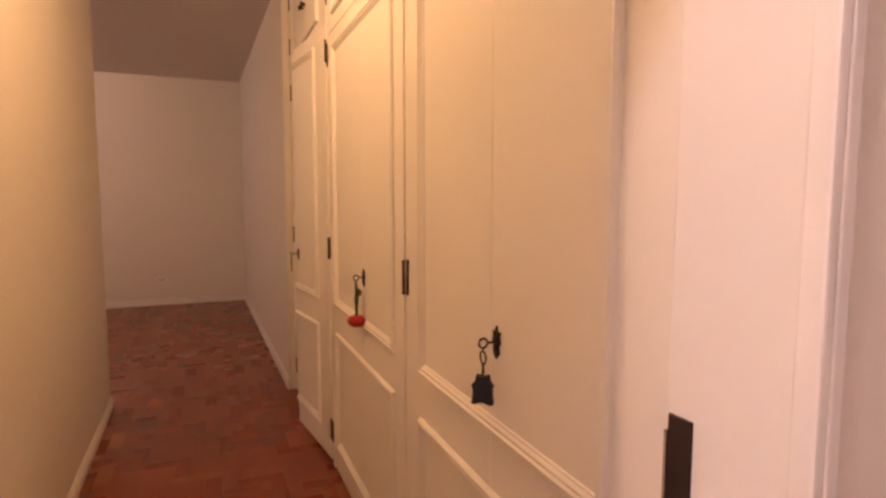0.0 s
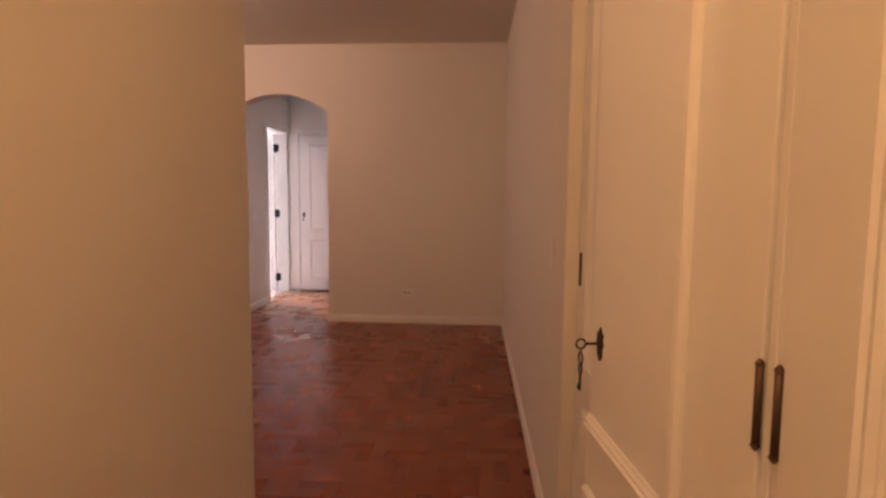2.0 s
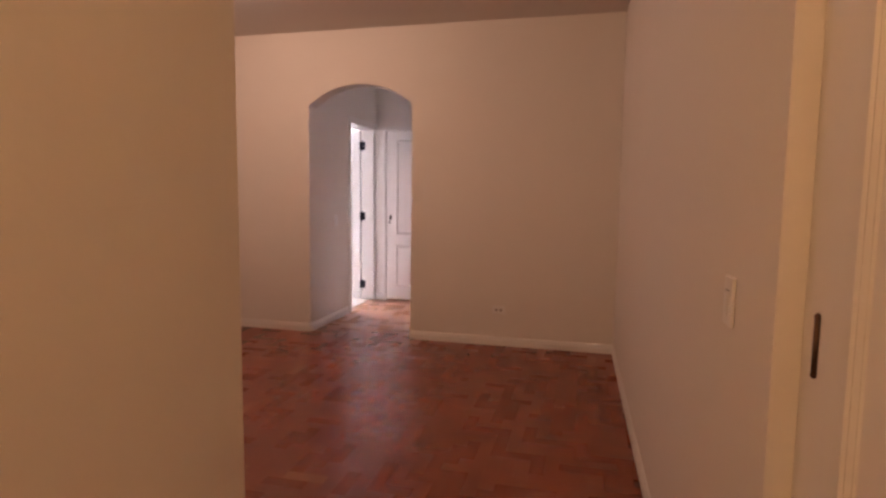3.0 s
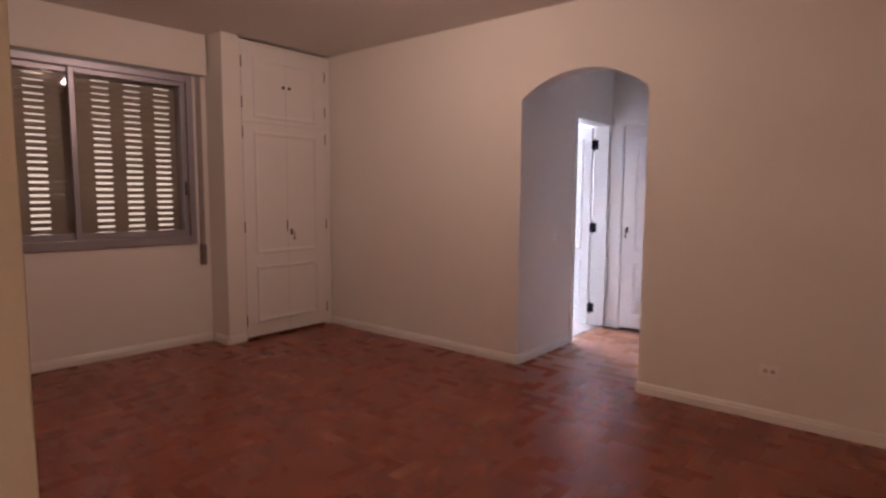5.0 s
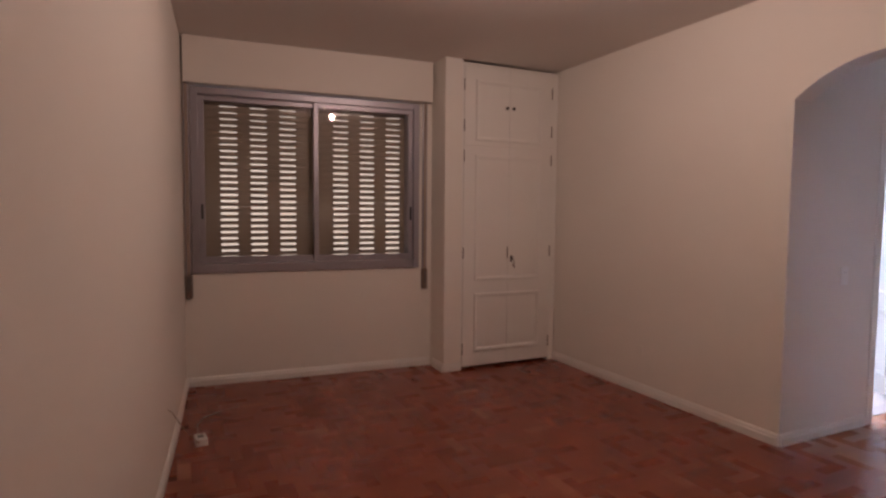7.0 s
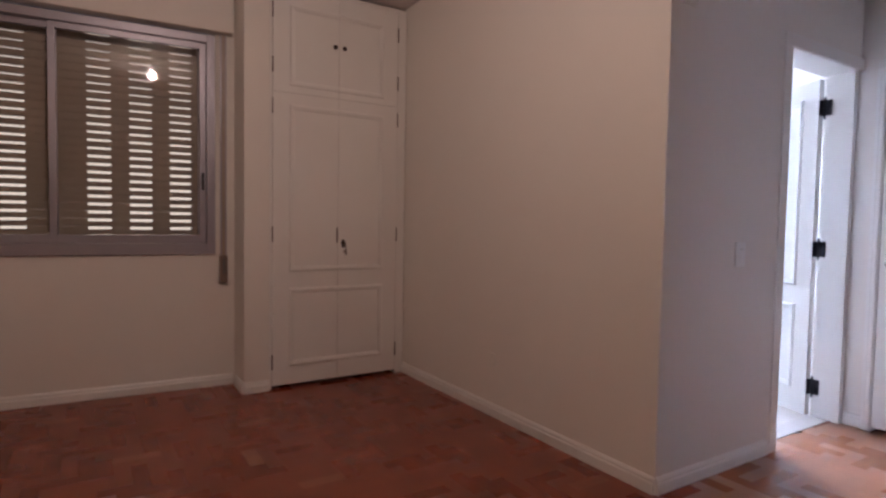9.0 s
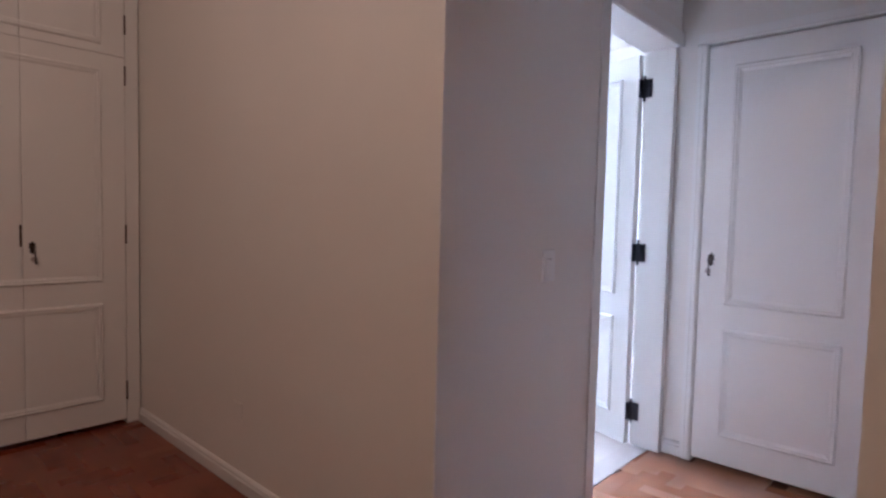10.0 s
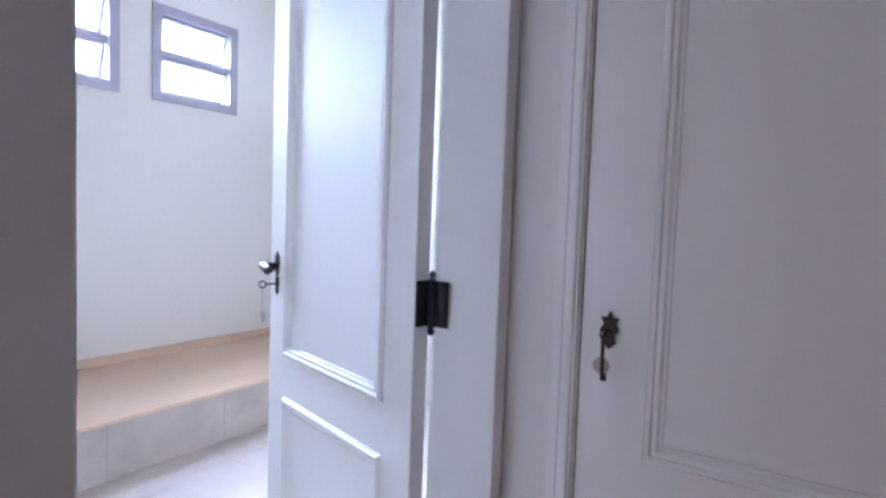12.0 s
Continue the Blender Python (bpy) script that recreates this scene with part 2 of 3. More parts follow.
def strip_hinge(parent, x, y, z, length=0.095, mat=HINGE):
    bm = tube([(x, y - 0.003, z - length / 2), (x, y - 0.003, z + length / 2)], 0.0046, 8)
    lathe([(0.002, -0.004), (0.006, 0), (0.002, 0.006)], Matrix.Translation((x, y - 0.003, z + length / 2)), 8, bm)
    lathe([(0.002, -0.006), (0.006, 0), (0.002, 0.004)], Matrix.Translation((x, y - 0.003, z - length / 2)), 8, bm)
    return part("hinge", bm, mat, parent, "narrow dark brown hinge knuckle", True)


STAR = [(0, 0.034), (0.006, 0.022), (0.016, 0.022), (0.011, 0.010), (0.017, 0.0), (0.009, -0.010), (0.012, -0.024), (0.0, -0.036), (-0.012, -0.024), (-0.009, -0.010), (-0.017, 0.0), (-0.011, 0.010), (-0.016, 0.022), (-0.006, 0.022)]


def escutcheon(parent, x, y, z):
    bm = plate(STAR, y, y - 0.004, at=(x, z))
    plate([(a * 0.6, b * 0.6) for a, b in STAR], y - 0.004, y - 0.007, bm, (x, z))
    return part("escutcheon", bm, BRONZE, parent, "dark bronze scalloped keyhole plate")


def ring_points(c, r, n=14, plane="xz"):
    pts = []
    for k in range(n):
        a = 2 * math.pi * k / n
        u, v = r * math.cos(a), r * math.sin(a)
        pts.append((c[0] + u, c[1], c[2] + v) if plane == "xz" else (c[0], c[1] + u, c[2] + v))
    return pts


# ---- the large structure ----
solid("ground", box(-1500, 1500, -1500, 1500, -6.2, -6.0), CONCRETE, "pale concrete ground far below the windows", "ground")
# far sheet that emits its own light, so the shutter slots look bright
solid("backdrop", box(-60.2, -60.0, -140, 160, -6, 46), GLOW_SHEET, "pale glowing sheet standing in for the distance beyond the windows", "backdrop")
floor = solid("floor", box(-2.28, 1.5, -2.0, 10.1, -0.2, -0.009), SUBFLOOR, "dark screed under reddish varnished parquet blocks", "floor")
floor_room = solid("floor_room", box(-5.4, -2.28, 4.2, 8.12, -0.2, -0.009), SUBFLOOR, "dark screed under the room's reddish parquet", "floor")
bath_floor = solid("floor_bathroom", box(-5.4, -2.28, 8.12, 12.1, -0.2, -0.008), GROUT, "grout bed under large beige floor tiles", "floor")
solid("ceiling", box(-5.4, 1.5, -2.0, 12.1, CEIL, CEIL + 0.2), CEILING, "plain white painted ceiling", "ceiling")

LX = -0.341          # corridor wall
ARCH_Y = 8.035
solid("wall_corridor", prism([(LX + 0.026, 0.43), (LX - 0.010, 4.260), (LX - 0.138, 4.260), (LX - 0.12, 0.43)], -0.1, CEIL), WALL, "cream painted corridor wall", "wall")
SOUTH = [(LX - 0.010, 4.2605), (-1.20, 4.358), (-2.10, 4.453), (-2.9, 4.535), (-3.8, 4.615), (-5.0, 4.705)]
solid("wall_south", prism(SOUTH + [(-5.0, 4.54), (LX - 0.138, 4.2602)], -0.1, CEIL), WALL, "cream painted room wall beside the corridor", "wall")
solid("wall_east", prism([(0.705, 8.035), (0.762, 4.18), (1.45, 4.18), (1.45, 8.035)], -0.1, CEIL), WALL, "cream painted wall beside the wardrobes", "wall")
solid("wall_east_back", box(1.40, 1.5, 0.43, 4.18, -0.1, CEIL), WALL, "plain wall behind the wardrobes", "wall")

# doorway at the corridor's start, and the plain hall behind it
bm = box(0.670, 1.45, 0.42, 0.561, -0.1, CEIL)
box(LX - 0.12, -0.16, 0.42, 0.561, -0.1, CEIL, 0, bm)
box(-0.16, 0.670, 0.42, 0.561, 2.12, CEIL, 0, bm)
solid("wall_doorway", bm, WALL, "painted wall with the open doorway to the corridor", "wall")
bm = box(-1.4, 1.5, -2.0, -1.88, -0.1, CEIL)
box(-1.4, -1.28, -1.88, 0.43, -0.1, CEIL, 0, bm)
box(1.42, 1.5, -1.88, 0.43, -0.1, CEIL, 0, bm)
box(-1.28, LX - 0.12, 0.43, 0.575, -0.1, CEIL, 0, bm)
solid("wall_hall", bm, WALL, "plain painted walls of the hall behind", "wall")
jamb = thing("door_frame", pose(0, 0, 0), "white enamelled doorway lining with a dark strike plate", "door frame", kind="structure")
part("lining", box(0.655, 0.669, 0.414, 0.566, 0, 2.12, 0.002), TRIM, jamb)
part("lining", box(-0.159, -0.145, 0.414, 0.566, 0, 2.12, 0.002), TRIM, jamb)
part("head", box(-0.145, 0.655, 0.414, 0.566, 2.106, 2.119, 0.002), TRIM, jamb)
part("stop", box(0.643, 0.655, 0.4145, 0.436, 0, 2.10, 0.003), TRIM, jamb)
part("strike_plate", box(0.6515, 0.655, 0.534, 0.5615, 0.93, 1.142, 0.001), BRONZE, jamb, "dark worn metal strike plate")
part("strike_lip", box(0.6505, 0.6545, 0.562, 0.5655, 0.95, 1.125, 0.001), CHROME, jamb, "scratched bare metal lip")
part("strike_hole", box(0.6505, 0.6514, 0.540, 0.556, 1.045, 1.052), CHROME, jamb)

# wall with the arch
A0, A1, SPRING, RISE = -2.112, -1.102, 2.147, 0.185
bm = box(-5.4, A0, ARCH_Y, 8.20, -0.1, CEIL)
box(A1, 1.45, ARCH_Y, 8.20, -0.1, CEIL, 0, bm)
half = (A1 - A0) / 2
R = (half * half + RISE * RISE) / (2 * RISE)
arc = []
for k in range(33):
    x = A0 + (A1 - A0) * k / 32
    arc.append((x, SPRING + RISE - R + math.sqrt(R * R - (x - A0 - half) ** 2)))
cols = [[bm.verts.new((x, y, z)) for y in (ARCH_Y, 8.20) for z in (za, CEIL)] for x, za in arc]
for a, b in zip(cols, cols[1:]):
    bm.faces.new((a[0], b[0], b[1], a[1])), bm.faces.new((a[2], b[2], b[3], a[3])), bm.faces.new((a[0], b[0], b[2], a[2]))
solid("wall_arch", bm, WALL, "cream painted wall with an arched opening", "wall")

# passage behind the arch
GX, BY = -2.112, 9.832
bm = box(-2.30, GX, 8.20, 9.005, -0.1, CEIL)
box(-2.30, GX, 9.005, 9.803, 2.13, CEIL, 0, bm)
box(-2.30, -2.140, 9.803, 9.99, -0.1, CEIL, 0, bm)
solid("wall_passage", bm, WALL, "painted passage wall with the bathroom doorway", "wall")
bm = box(-2.140, -1.985, BY, 9.99, -0.1, CEIL)
box(-1.985, -1.243, BY, 9.99, 2.115, CEIL, 0, bm)
box(-1.243, 0.45, BY, 9.99, -0.1, CEIL, 0, bm)
box(-2.0, -1.2, 9.94, 9.99, -0.1, 2.115, 0, bm)
solid("wall_passage_end", bm, WALL, "painted end wall of the passage", "wall")
# unseen; set well to the right so less light bounces onto the passage wall
solid("wall_passage_side", box(0.32, 0.45, 8.20, BY, -0.1, CEIL), WALL, "plain unseen passage side wall", "wall")

# bathroom shell
BX, BFAR = -5.15, 11.85
WINS = [(9.975, 10.567), (10.79, 11.382)]
WZ0, WZ1 = 1.922, 2.500
bm = box(BX - 0.15, BX, 8.20, 12.0, -0.1, WZ0)
box(BX - 0.15, BX, 8.20, 12.0, WZ1, CEIL, 0, bm)
for y0, y1 in ((8.20, WINS[0][0]), (WINS[0][1], WINS[1][0]), (WINS[1][1], 12.0)):
    box(BX - 0.15, BX, y0, y1, WZ0, WZ1, 0, bm)
solid("wall_bathroom_outer", bm, BATHWALL, "white bathroom wall with two small high windows", "wall")
solid("wall_bathroom_far", box(BX, -2.30, BFAR, 12.0, -0.1, CEIL), BATHWALL, "white bathroom end wall", "wall")
solid("wall_bathroom_inner", box(-2.36, -2.304, 9.99, BFAR, -0.1, CEIL), BATHWALL, "white bathroom inner wall", "wall")
solid("wall_bathroom_near", box(BX, -2.304, 8.204, 8.26, -0.1, CEIL), BATHWALL, "white bathroom wall behind the room", "wall")

# window wall, in its own frame: x along the wall, -y into the room
WM = pose(-4.893, 4.712, 0, 0, 0, 86.35)
WL = 2.10
OX0, OX1, OZ0, OZ1 = 0.045, 1.985, 0.935, 2.47
bm = box(-0.25, WL + 0.1, 0, 0.26, -0.1, OZ0)
box(-0.25, WL + 0.1, 0, 0.26, OZ1, CEIL, 0, bm)
box(-0.25, OX0, 0, 0.26, OZ0, OZ1, 0, bm)
box(OX1, WL + 0.1, 0, 0.26, OZ0, OZ1, 0, bm)
bm.transform(WM)
solid("wall_window", bm, WALL, "cream painted wall with the wide shuttered window", "wall")
bm = box(0.0, WL - 0.01, -0.085, -0.002, 2.455, CEIL - 0.003, 0.004)
bm.transform(WM)
solid("shutter_box", bm, WALL, "painted boxed-in lintel over the roller shutter", "trim")
solid("wall_pilaster", box(-5.0, -4.462, 6.818, 6.985, -0.1, CEIL), WALL, "painted pier between window and cupboard", "wall")
solid("wall_cupboard_back", box(-5.2, -5.05, 6.7, ARCH_Y, -0.1, CEIL), WALL, "plain wall behind the cupboard", "wall")

skirting((LX - 0.010, 4.276), (LX + 0.0245, 0.58), 0.9)
for a, b in zip(SOUTH[1:], SOUTH):
    skirting(a, b)
skirting((0.762, 4.18), (0.707, 8.03))
skirting((0.70, ARCH_Y), (A1, ARCH_Y))
skirting((A0, ARCH_Y), (-4.46, ARCH_Y))
skirting((GX, 8.935), (GX, ARCH_Y))
skirting((A1, ARCH_Y), (A1, 8.2))
skirting((-2.034, BY), (-2.126, BY))
bmw = [WM @ Vector((a, 0, 0)) for a in (WL, 0)]
skirting((bmw[0].x, bmw[0].y), (bmw[1].x, bmw[1].y))
skirting((-4.462, 6.98), (-4.462, 6.818))
skirting((-4.462, 6.818), (-4.70, 6.818))


# ---- lamps ----
def bulb_lamp(x, y, tint, strength, drop=0.17):
    """A bare bulb in a socket under a round ceiling plate."""
    t = thing("ceiling_lamp", pose(x, y, CEIL), "bare glowing bulb in a white socket on the ceiling", "lamp", "ceiling bulbs")
    part("canopy", lathe([(0.05, -0.001), (0.05, -0.012), (0.03, -0.028), (0.012, -0.032)]), PLATE, t, "", True)
    part("socket", lathe([(0.012, -0.026), (0.012, -drop + 0.048), (0.019, -drop + 0.045), (0.019, -drop + 0.02)]), PLATE, t, "", True)
    prof = [(0.014, -drop + 0.02), (0.017, -drop + 0.005), (0.027, -drop - 0.02), (0.030, -drop - 0.038), (0.026, -drop - 0.055), (0.015, -drop - 0.066), (0.003, -drop - 0.069)]
    part("bulb", lathe(prof, None, 12), glow("bulb_glow", tint, strength), t, "glowing bulb", True)
    return t


bulb_lamp(-2.18, 6.21, ROOM_TINT, ROOM_BULB, 0.085)
bulb_lamp(0.18, 2.0, HALL_TINT, HALL_BULB)
# unseen bulb added in the hall behind, placed to brighten the doorway jamb
bulb_lamp(-0.9, 0.1, ENTRY_TINT, ENTRY_FILL)
sky_light = new("window_light", bpy.data.lights.new("window_light", "AREA"))
sky_light.data.shape, sky_light.data.size, sky_light.data.size_y = "RECTANGLE", 2.3, 1.3
sky_light.data.energy, sky_light.data.color = SKYLIGHT, (0.71, 0.88, 1.05)
sky_light.data.spread = radians(100)
sky_light.matrix_basis = look((BX - 0.42, 10.6, 2.30), (-1.7, 9.6, 0.0))


# ---- doors ----
def key_set(name, m, label, fob=None, drop=0.0, group="", y=-0.042):
    """A key in its lock, with what hangs from it; the lock's face is y = 0."""
    t = thing(name, m, label, "key", group)
    bm = tube([(0, -0.002, 0), (0, y + 0.009, 0)], 0.0028, 8)
    tube(ring_points((0, y, 0), 0.010, 12, "yz"), 0.0024, 6, bm, True)
    part("key", bm, BRONZE, t, "", True)
    if drop:
        bm = tube(ring_points((0, y, -0.030), 0.013, 14), 0.002, 6, closed=True)
        tube([(0, y, -0.009), (0, y, -0.019)], 0.0018, 6, bm)
        part("ring", bm, BRONZE, t, "", True)
    return t


def padded_fob(t, z, mat, y):
    """A flat padded fob: small head, wide body, two short feet."""
    half = [(0.0, 0.036), (0.008, 0.035), (0.013, 0.041), (0.018, 0.035), (0.015, 0.027), (0.016, 0.020), (0.026, 0.017), (0.028, 0.010), (0.021, 0.005),
            (0.021, -0.014), (0.027, -0.024), (0.027, -0.033), (0.014, -0.034), (0.006, -0.026)]
    pts = [(-x, w) for x, w in half[1:]]
    pts = [(0.86 * x, 0.86 * w) for x, w in half[::-1] + pts]
    bm = plate(pts, y - 0.008, y + 0.008, at=(0, z))
    bmesh.ops.bevel(bm, geom=list(bm.edges), offset=0.002, segments=1, affect="EDGES")
    bm.transform(Matrix.Translation((0, y, 0)) @ pose(0, 0, 0, 0, 0, 50) @ Matrix.Translation((0, -y, 0)))
    part("fob", bm, mat, t, "dark navy padded fob")
    part("cord", tube([(0, y, -0.042), (0.001, y, -0.06), (0, y, z + 0.030)], 0.0035, 6), mat, t)


def flower_fob(t, y):
    part("cord", tube([(0, y, y), (0.002, y, -0.085), (0, y, -0.147)], 0.0055, 8, radii=[0.005, 0.009, 0.007]), GREEN, t, "dark green felt stem")
    part("tag", lathe([(0.003, -0.0015), (0.014, -0.0015), (0.014, 0.0015), (0.003, 0.0015)], Matrix.Translation((0.004, y + 0.010, -0.056)) @ pose(0, 0, 0, 90, 0, 25), 18), BRASS, t, "small round brass tag")
    part("leaf", tube([(0, y, -0.06), (0.012, y, -0.052), (0.016, y, -0.062)], 0.004, 6), GREEN, t)
    part("fob", lathe([(0.008, 0.020), (0.024, 0.017), (0.035, 0.004), (0.033, -0.010), (0.022, -0.021), (0.006, -0.024)], Matrix.Translation((0, y, -0.164)), 14), RED, t, "red felt flower fob", True)


def loose_key(t, y=-0.042):
    bm = tube(ring_points((0, y, -0.052), 0.010, 12), 0.0022, 6, closed=True)
    tube([(0, y, -0.062), (0.001, y, -0.098)], 0.0028, 6, bm)
    box(-0.013, 0.0, y - 0.002, y + 0.002, -0.098, -0.088, 0, bm)
    part("hanging_key", bm, BRONZE, t, "", True)


def tag_fob(t, hang=0.058, r=0.0145, second=True):
    y = -0.042
    part("cord", tube([(0, y, -0.008), (0, y, 0.018 - hang)], 0.0012, 6), CABLE, t)
    part("tag", lathe([(0.003, -0.0015), (r, -0.0015), (r, 0.0015), (0.003, 0.0015)], Matrix.Translation((0, y, -hang)) @ pose(0, 0, 0, 90, 0, 0), 18), TAG, t, "round pale key tag")
    if second:
        bm = tube([(0.003, y - 0.006, -0.012), (0.004, y - 0.006, -0.082)], 0.0032, 6)
        box(0.002, 0.011, y - 0.008, y - 0.004, -0.082, -0.070, 0, bm)
        part("second_key", bm, BRONZE, t)


def leaf(parent, name, x0, x1, z0, z1, panels, free, inset, y=0.0, thick=0.022, hinges=(), hinge_x=None, label=""):
    """One cupboard leaf with its open-sided mouldings and hinges; free: the seam's side."""
    d = part(name, box(x0, x1, y, y + thick, z0, z1, 0.0025), ENAMEL, parent, label)
    for a, b in panels:
        mx0, mx1 = (x0 + inset, x1) if free == "r" else (x0, x1 - inset)
        part("moulding", moulding(mx0, mx1, a, b, y, free), ENAMEL, d)
    for z in hinges:
        strip_hinge(d, hinge_x, y, z)
    return d


LOW, TALL, TOP = (0.160, 0.705), (0.825, 1.978), (2.108, 2.655)
WARDROBE, FARTHER = ((0.160, 0.718), (0.846, 2.030)), ((0.160, 0.696), (0.824, 2.095))


def cupboard(name, m, width, inset, label, left_post, right_post, depth=0.5, ajar=0.0, top=2.770, knobs=True, key_side=0.03, group="", key_z=1.02, bolt=False, panels=(LOW, TALL), knuckles=(0.195, 1.085, 1.962), split=2.057, upper=TOP, upper_knuckles=(2.238, 2.60), seam=None):
    """A built-in cupboard: two tall leaves and two short ones above, in a face frame. x runs across, leaves hang at 0 and width."""
    t = thing(name, m, label, "cupboard", group)
    bm = box(-left_post, -0.002, 0.004, 0.03, 0.0, CEIL - 0.022, 0.002)
    part("stile", bm, ENAMEL, t)
    part("stile", box(width + 0.002, width + right_post, 0.004, 0.03, 0.0, CEIL - 0.022, 0.002), ENAMEL, t)
    part("rail", box(-0.002, width + 0.002, 0.006, 0.03, split, split + 0.003, 0.001), ENAMEL, t)
    part("rail", box(-0.002, width + 0.002, 0.006, 0.03, top + 0.003, CEIL - 0.022, 0.001), ENAMEL, t)
    part("carcass_back", box(-0.01, width + 0.01, depth - 0.02, depth, 0.0, CEIL - 0.01), ENAMEL, t)
    part("carcass_side", box(-0.02, -0.003, 0.031, depth - 0.021, 0.0, CEIL - 0.01), ENAMEL, t)
    part("carcass_side", box(width + 0.003, width + 0.02, 0.031, depth - 0.021, 0.0, CEIL - 0.01), ENAMEL, t)
    part("shelf", box(-0.002, width + 0.002, 0.04, depth - 0.022, split + 0.03, split + 0.05), ENAMEL, t)
    part("shelf", box(-0.002, width + 0.002, 0.22, depth - 0.022, 0.0, 0.018), ENAMEL, t)
    mid = seam or width / 2
    hz, tz = knuckles, upper_knuckles
    leaf(t, "door", 0.0015, mid - 0.0006, 0.028, split - 0.001, panels, "r", inset[0], 0.0, hinges=hz, hinge_x=0.0)
    if ajar:
        d = leaf(t, "door", -mid + 0.001, -0.0015, 0.028, split - 0.001, panels, "l", inset[1], 0.0, hinges=hz, hinge_x=0.0, label="door standing slightly ajar")
        d.matrix_basis = pose(width, 0, 0, 0, 0, ajar)
    else:
        d = leaf(t, "door", mid + 0.0006, width - 0.0015, 0.028, split - 0.001, panels, "l", inset[1], 0.0, hinges=hz, hinge_x=width)
    escutcheon(d, (mid + key_side) - (width if ajar else 0), 0.0, key_z)
    if bolt:
        part("bolt", box(mid - 0.012, mid - 0.003, -0.006, 0.0, key_z + 0.005, key_z + 0.115, 0.001), HINGE, t, "narrow dark slide bolt")
    u = leaf(t, "upper_door", 0.0015, mid - 0.001, split + 0.004, top, (upper,), "r", inset[0], 0.0, hinges=tz, hinge_x=0.0)
    v = leaf(t, "upper_door", mid + 0.001, width - 0.0015, split + 0.004, top, (upper,), "l", inset[1], 0.0, hinges=tz, hinge_x=width)
    if knobs:
        for door, x in ((u, mid - 0.035), (v, mid + 0.035)):
            part("knob", lathe([(0.007, 0), (0.007, 0.010), (0.014, 0.016), (0.015, 0.022), (0.009, 0.028), (0.002, 0.029)], Matrix.Translation((x, 0, 2.42)) @ pose(0, 0, 0, 90, 0, 0), 14), BRONZE, door, "dark round knob", True)
    return t


FX = 0.802
# corridor wardrobes; across them x runs against the walk
W1, W2, W3 = pose(FX, 1.746, 0, 0, 0, -90), pose(FX, 2.884, 0, 0, 0, -90), pose(FX, 4.100, 0, 0, 0, -90)
cupboard("built_in_wardrobe", W1, 1.098, (0.100, 0.17), "cream enamelled built-in wardrobe with panelled doors", 0.0195, 0.085, group="corridor wardrobes", key_side=0.030, key_z=1.048, seam=0.530, panels=WARDROBE, knuckles=(0.19, 1.11, 2.010), split=2.095, upper=(2.160, 2.655), upper_knuckles=(2.29, 2.60))
cupboard("built_in_wardrobe", W2, 1.098, (0.120, 0.090), "cream enamelled built-in wardrobe with panelled doors", 0.020, 0.0195, group="corridor wardrobes", key_side=0.034, key_z=1.043, seam=0.590, panels=WARDROBE, knuckles=(0.19, 1.105, 2.010), split=2.095, upper=(2.160, 2.655), upper_knuckles=(2.29, 2.60))
cupboard("built_in_wardrobe", W3, 1.174, (0.125, 0.170), "cream enamelled built-in wardrobe with one door ajar", 0.077, 0.020, ajar=7.5, group="corridor wardrobes", key_side=0.061, key_z=1.03, panels=FARTHER, knuckles=(0.19, 1.10, 2.040), split=2.165, upper=(2.225, 2.655), upper_knuckles=(2.335, 2.62))
# room cupboard
cupboard("built_in_cupboard", pose(-4.462, 7.005, 0, 0, 0, 90), 0.952, (0.115, 0.115), "cream enamelled corner cupboard with dark hinges and knobs", 0.018, 0.072, depth=0.48, bolt=True, key_side=0.040)


def panel_door(name, parent, w, h, thick, x0, y0):
    """A door leaf with two beaded panels on each face; its front lies at y0."""
    d = part(name, box(x0, x0 + w, y0, y0 + thick, 0.022, h, 0.002), ENAMEL, parent)
    for a, b in ((0.162, 0.702), (0.822, h - 0.108)):
        part("moulding", moulding(x0 + 0.120, x0 + w - 0.114, a, b, y0), ENAMEL, d)
    return d


